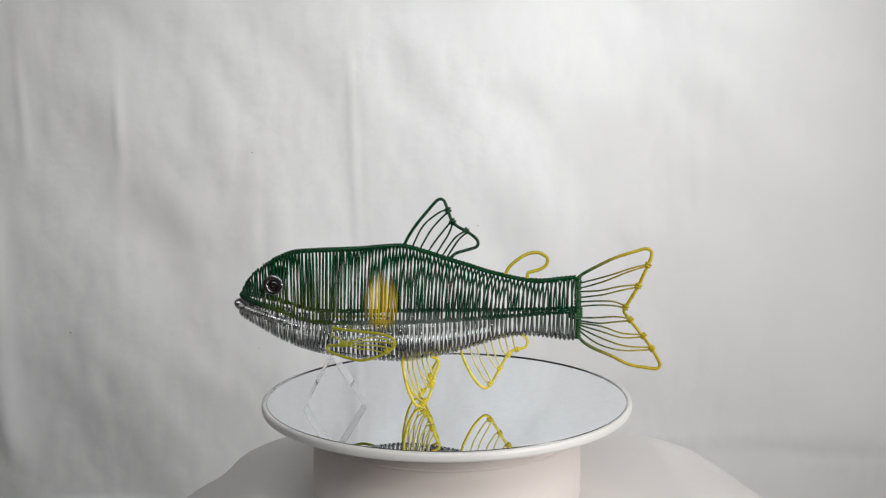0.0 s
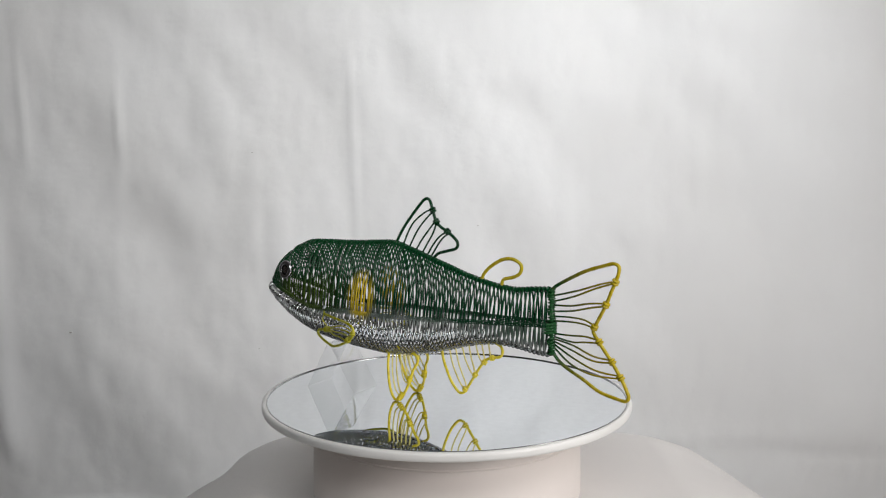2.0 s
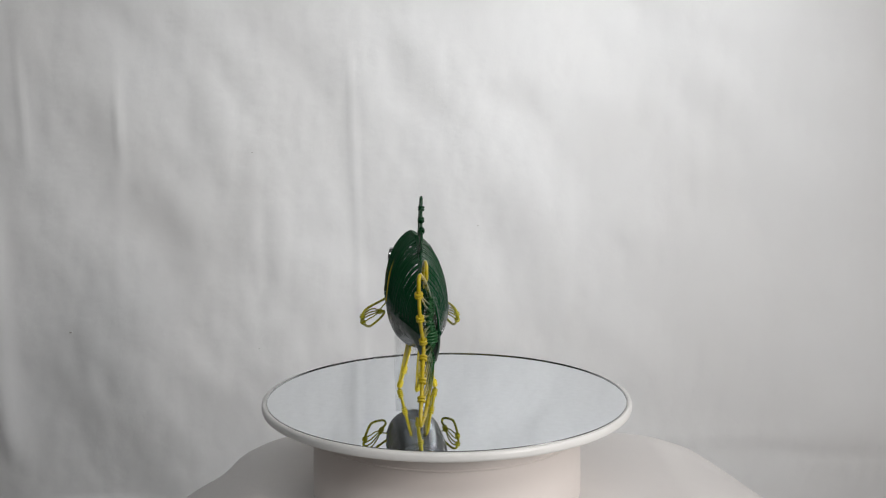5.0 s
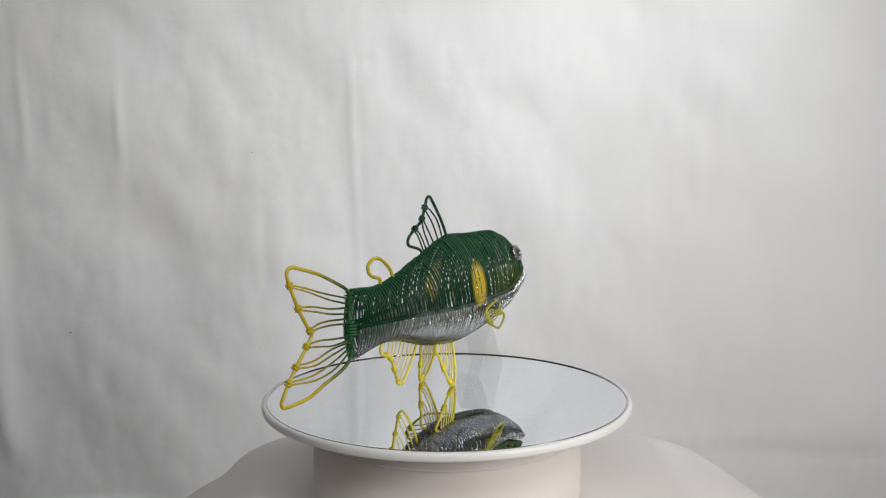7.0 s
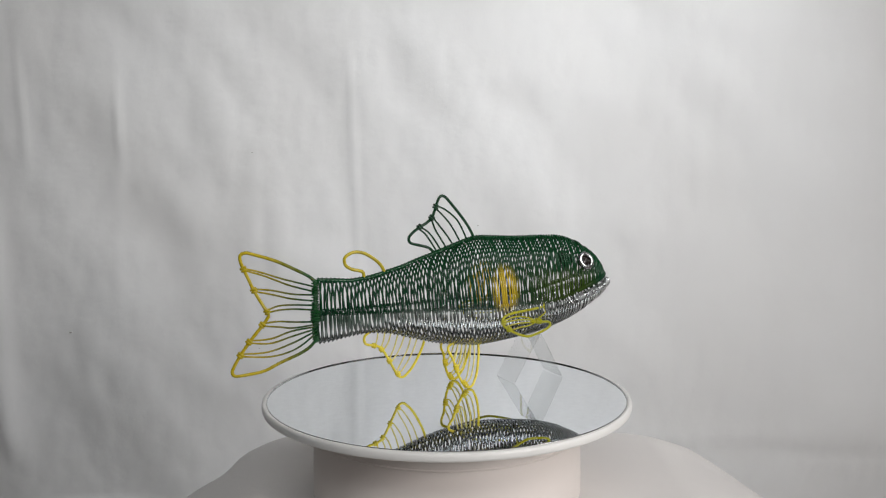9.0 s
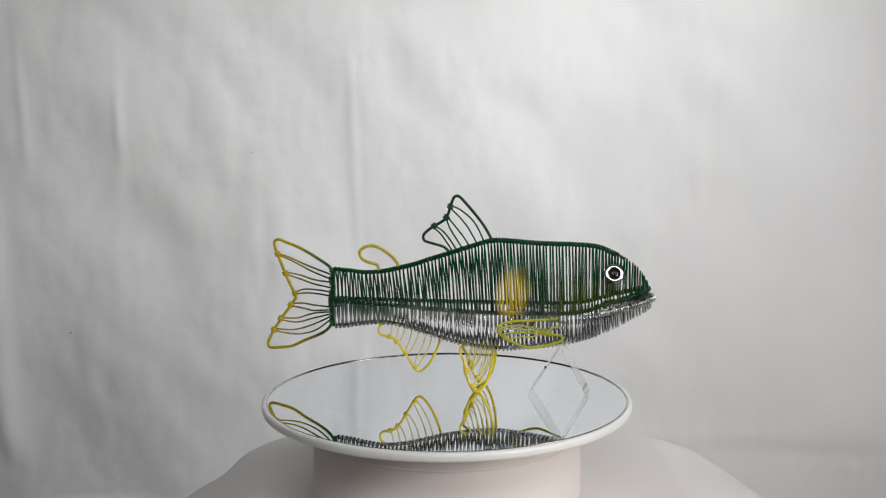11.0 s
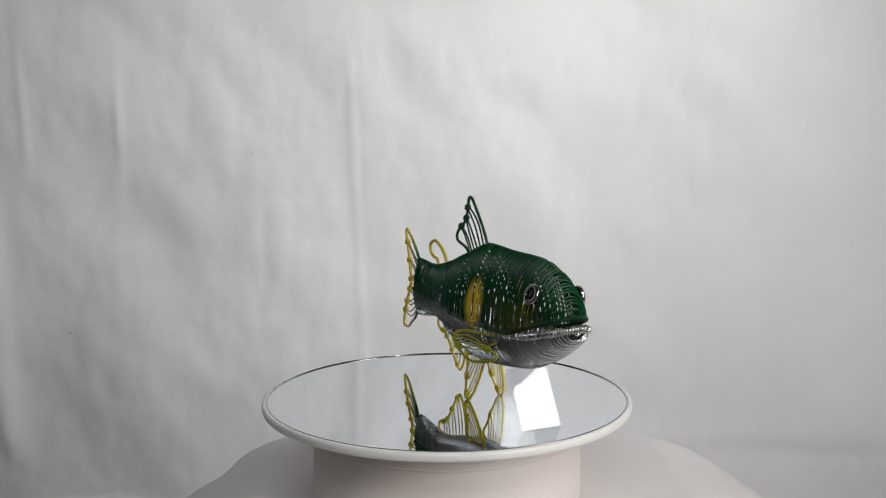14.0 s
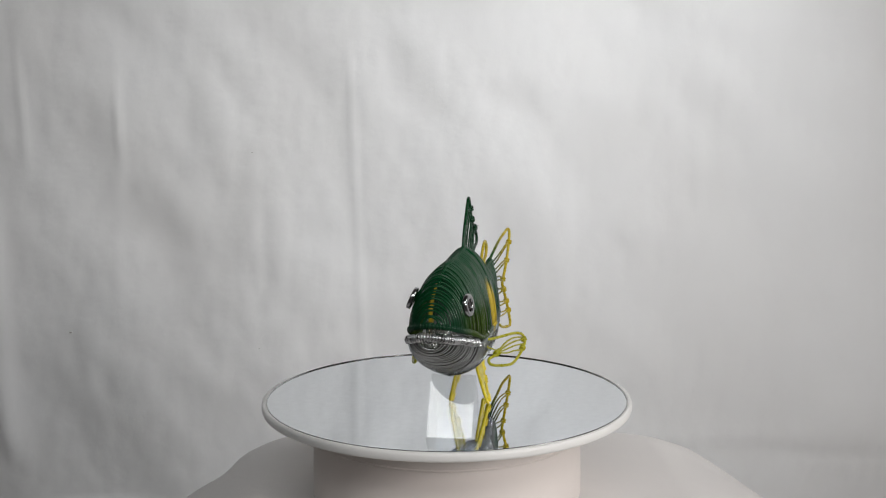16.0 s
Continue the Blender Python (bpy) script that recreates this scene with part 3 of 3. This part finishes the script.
    build_fin(fish, "anal_fin",
              [(9.5, 36.5), (10.6, 31.5), (13.0, 25.4), (17.9, 16.3), (23.0, 10.6), (26, 9.4), (29.0, 11.2), (33.6, 18.8), (39.5, 28.7), (43.5, 33.2), (48, 34.8), (53, 36),
               (54.6, 39.0), (53.6, 42.3), (50.3, 44.6)],
              [[(15.5, 36.5), (19, 26), (25.5, 15), (28.8, 13)], [(20, 38), (23, 28), (28, 18), (29.8, 14)], [(25, 39.6), (28, 31), (33, 23), (35.5, 22)],
               [(30, 41), (32, 33), (35, 25.5), (36.6, 23.5)], [(35, 42.5), (37, 36), (40, 31), (41.5, 30.8)], [(39.5, 43.3), (40.5, 38), (42, 33.5), (42.8, 32)],
               [(44.5, 44), (45, 40), (46, 36.5), (47, 34.8)]],
              [((28.9, 12.2), (2.4, 4)), ((35.6, 22.3), (2.4, 4)), ((41.8, 31.3), (2.4, 3)), ((47.3, 34.6), (4, 1))], YELLOW_WIRE, anal,
              "bright yellow wire fin under the belly", 0.00092, 0.00052, ray_material=PALE_WIRE)

    for side in (-1, 1):
        def pelvic(x, z, side=side):
            return Vector((x, side * (0.0055 + 0.24 * max(0.031 - z, 0)), z))

        build_fin(fish, "pelvic_fin",
                  [(-29.2, 33.0), (-29.2, 27), (-28.4, 20.3), (-25.6, 9.4), (-21.9, 2.6), (-19.3, 0.95), (-16.3, 1.7), (-12.4, 7.5), (-10.1, 14.5), (-8.2, 21.7),
                   (-5.8, 26.5), (-6.2, 30.2), (-11.0, 32.4)],
                  [[(-26, 32), (-25, 20), (-21, 8), (-17, 4)], [(-23, 32), (-21.5, 20), (-18, 9), (-15.6, 5)], [(-20, 32), (-18, 22), (-14.5, 14), (-11.2, 13)],
                   [(-16.5, 32), (-15, 24), (-12.5, 17), (-10.6, 15)], [(-13.5, 32), (-12, 26), (-10, 21), (-8.8, 19)]],
                  [((-16.4, 2.4), (1.6, 2)), ((-14.8, 4.6), (1.6, 2.4)), ((-10.8, 13.5), (0.8, 3)), ((-10.2, 15.8), (0.8, 3))], YELLOW_WIRE, pelvic,
                  "bright yellow wire foot fin standing on the mirror", 0.00092, 0.00052, ray_material=PALE_WIRE)

        def pectoral(x, z, side=side):
            out = (x + 0.075) / 0.04
            return Vector((x, 0.0012 + side * (0.0204 + (0.0180 if side < 0 else 0.0085) * out + 0.003 * (0.052 - z) / 0.01), z))

        build_fin(fish, "pectoral_fin",
                  [(-73.5, 59.5), (-74.6, 56.4), (-70, 55.2), (-58, 54.6), (-45, 54.0), (-37.5, 52.2), (-35.6, 49), (-37.5, 45.4), (-46, 40.5), (-55, 37.4), (-62, 37.6), (-72, 39.6),
                   (-77.4, 41.8), (-77, 44.5), (-70, 45.4), (-66, 46.4)],
                  [[(-66, 46.6), (-58, 49.8), (-47, 51.5), (-37.5, 50)], [(-66, 46.6), (-58, 48.2), (-47, 49.2), (-37, 48.6)],
                   [(-66, 46.4), (-58, 46.4), (-48, 46.8), (-38.5, 46)], [(-66, 46.2), (-58, 44.2), (-50, 44), (-43, 43)],
                   [(-74.4, 55), (-75, 51.5), (-70, 49), (-66, 47)]],
                  [((-66, 46.6), (4, 0.5)), ((-68.5, 46), (4, 0.5)), ((-36.4, 48.6), (0.5, -3)), ((-40.5, 43.8), (-4, -2.2))], LIME_WIRE, pectoral,
                  "olive yellow wire side fin swept back from the flank", 0.00092, 0.00052)
        g = Geo()
        root, end = Vector((-0.0735, side * 0.0198, 0.0605)), pectoral(-0.0735, 0.0585)
        g.tube([root, end], 0.0006, 6)
        for k in range(4):
            knot(g, root.lerp(end, (k + 0.5) / 4), end - root, 0.0010, 0.0005, 1)
        part("fin_root", g, SILVER_WIRE, fish, "silver twist that holds the side fin")


def build_fish():
    fish = new("fish_sculpture")
    tagged(fish, "wire fish ornament, green back, silver belly, yellow fins", "sculpture")
    build_body(fish)
    build_eyes(fish)
    build_fins(fish)
    fish.matrix_basis = FISH_BASE
    return fish


# ---- the clear stand ----
STAND_BASE = pose(-0.0755, -0.0246, 0, 0, 0, 5.06)


def build_stand():
    """A strip of clear sheet folded to a ridge under the throat."""
    stand = new("display_stand")
    tagged(stand, "folded strip of clear plastic sheet holding the fish's throat", "stand")
    wide, foot, high, thick = 0.0135, 0.0187, 0.0338, 0.00012
    for way in (-1, 1):
        g = Geo()
        run = [(way * 0.0006, high), (way * (foot if way < 0 else foot + 0.0028), 0.0003)]
        d = Vector((run[1][0] - run[0][0], run[1][1] - run[0][1])).normalized()
        nrm = Vector((-d.y, d.x)) * thick / 2
        for y in (-wide, wide):
            for (x, z), s in ((run[0], 1), (run[0], -1), (run[1], -1), (run[1], 1)):
                g.v.append(Vector((x + s * nrm.x, y, z + s * nrm.y)))
        g.f = [(0, 1, 2, 3), (4, 7, 6, 5), (0, 4, 5, 1), (1, 5, 6, 2), (2, 6, 7, 3), (3, 7, 4, 0)]
        part("panel", g, CLEAR, stand, smooth=False)
    stand.matrix_basis = STAND_BASE
    return stand


build_room()
build_backdrop()
build_drape()
PLATTER = build_turntable()
FISH = build_fish()
STAND = build_stand()

SPIN = -17.81


def motions():
    """The platter turns steadily and carries the fish and its stand."""
    times = [0.5 * k for k in range(33)]
    for thing, base in ((PLATTER, Matrix()), (FISH, FISH_BASE), (STAND, STAND_BASE)):
        walk(thing, [(t, pose(0, 0, 0, 0, 0, SPIN * t) @ base) for t in times])


motions()
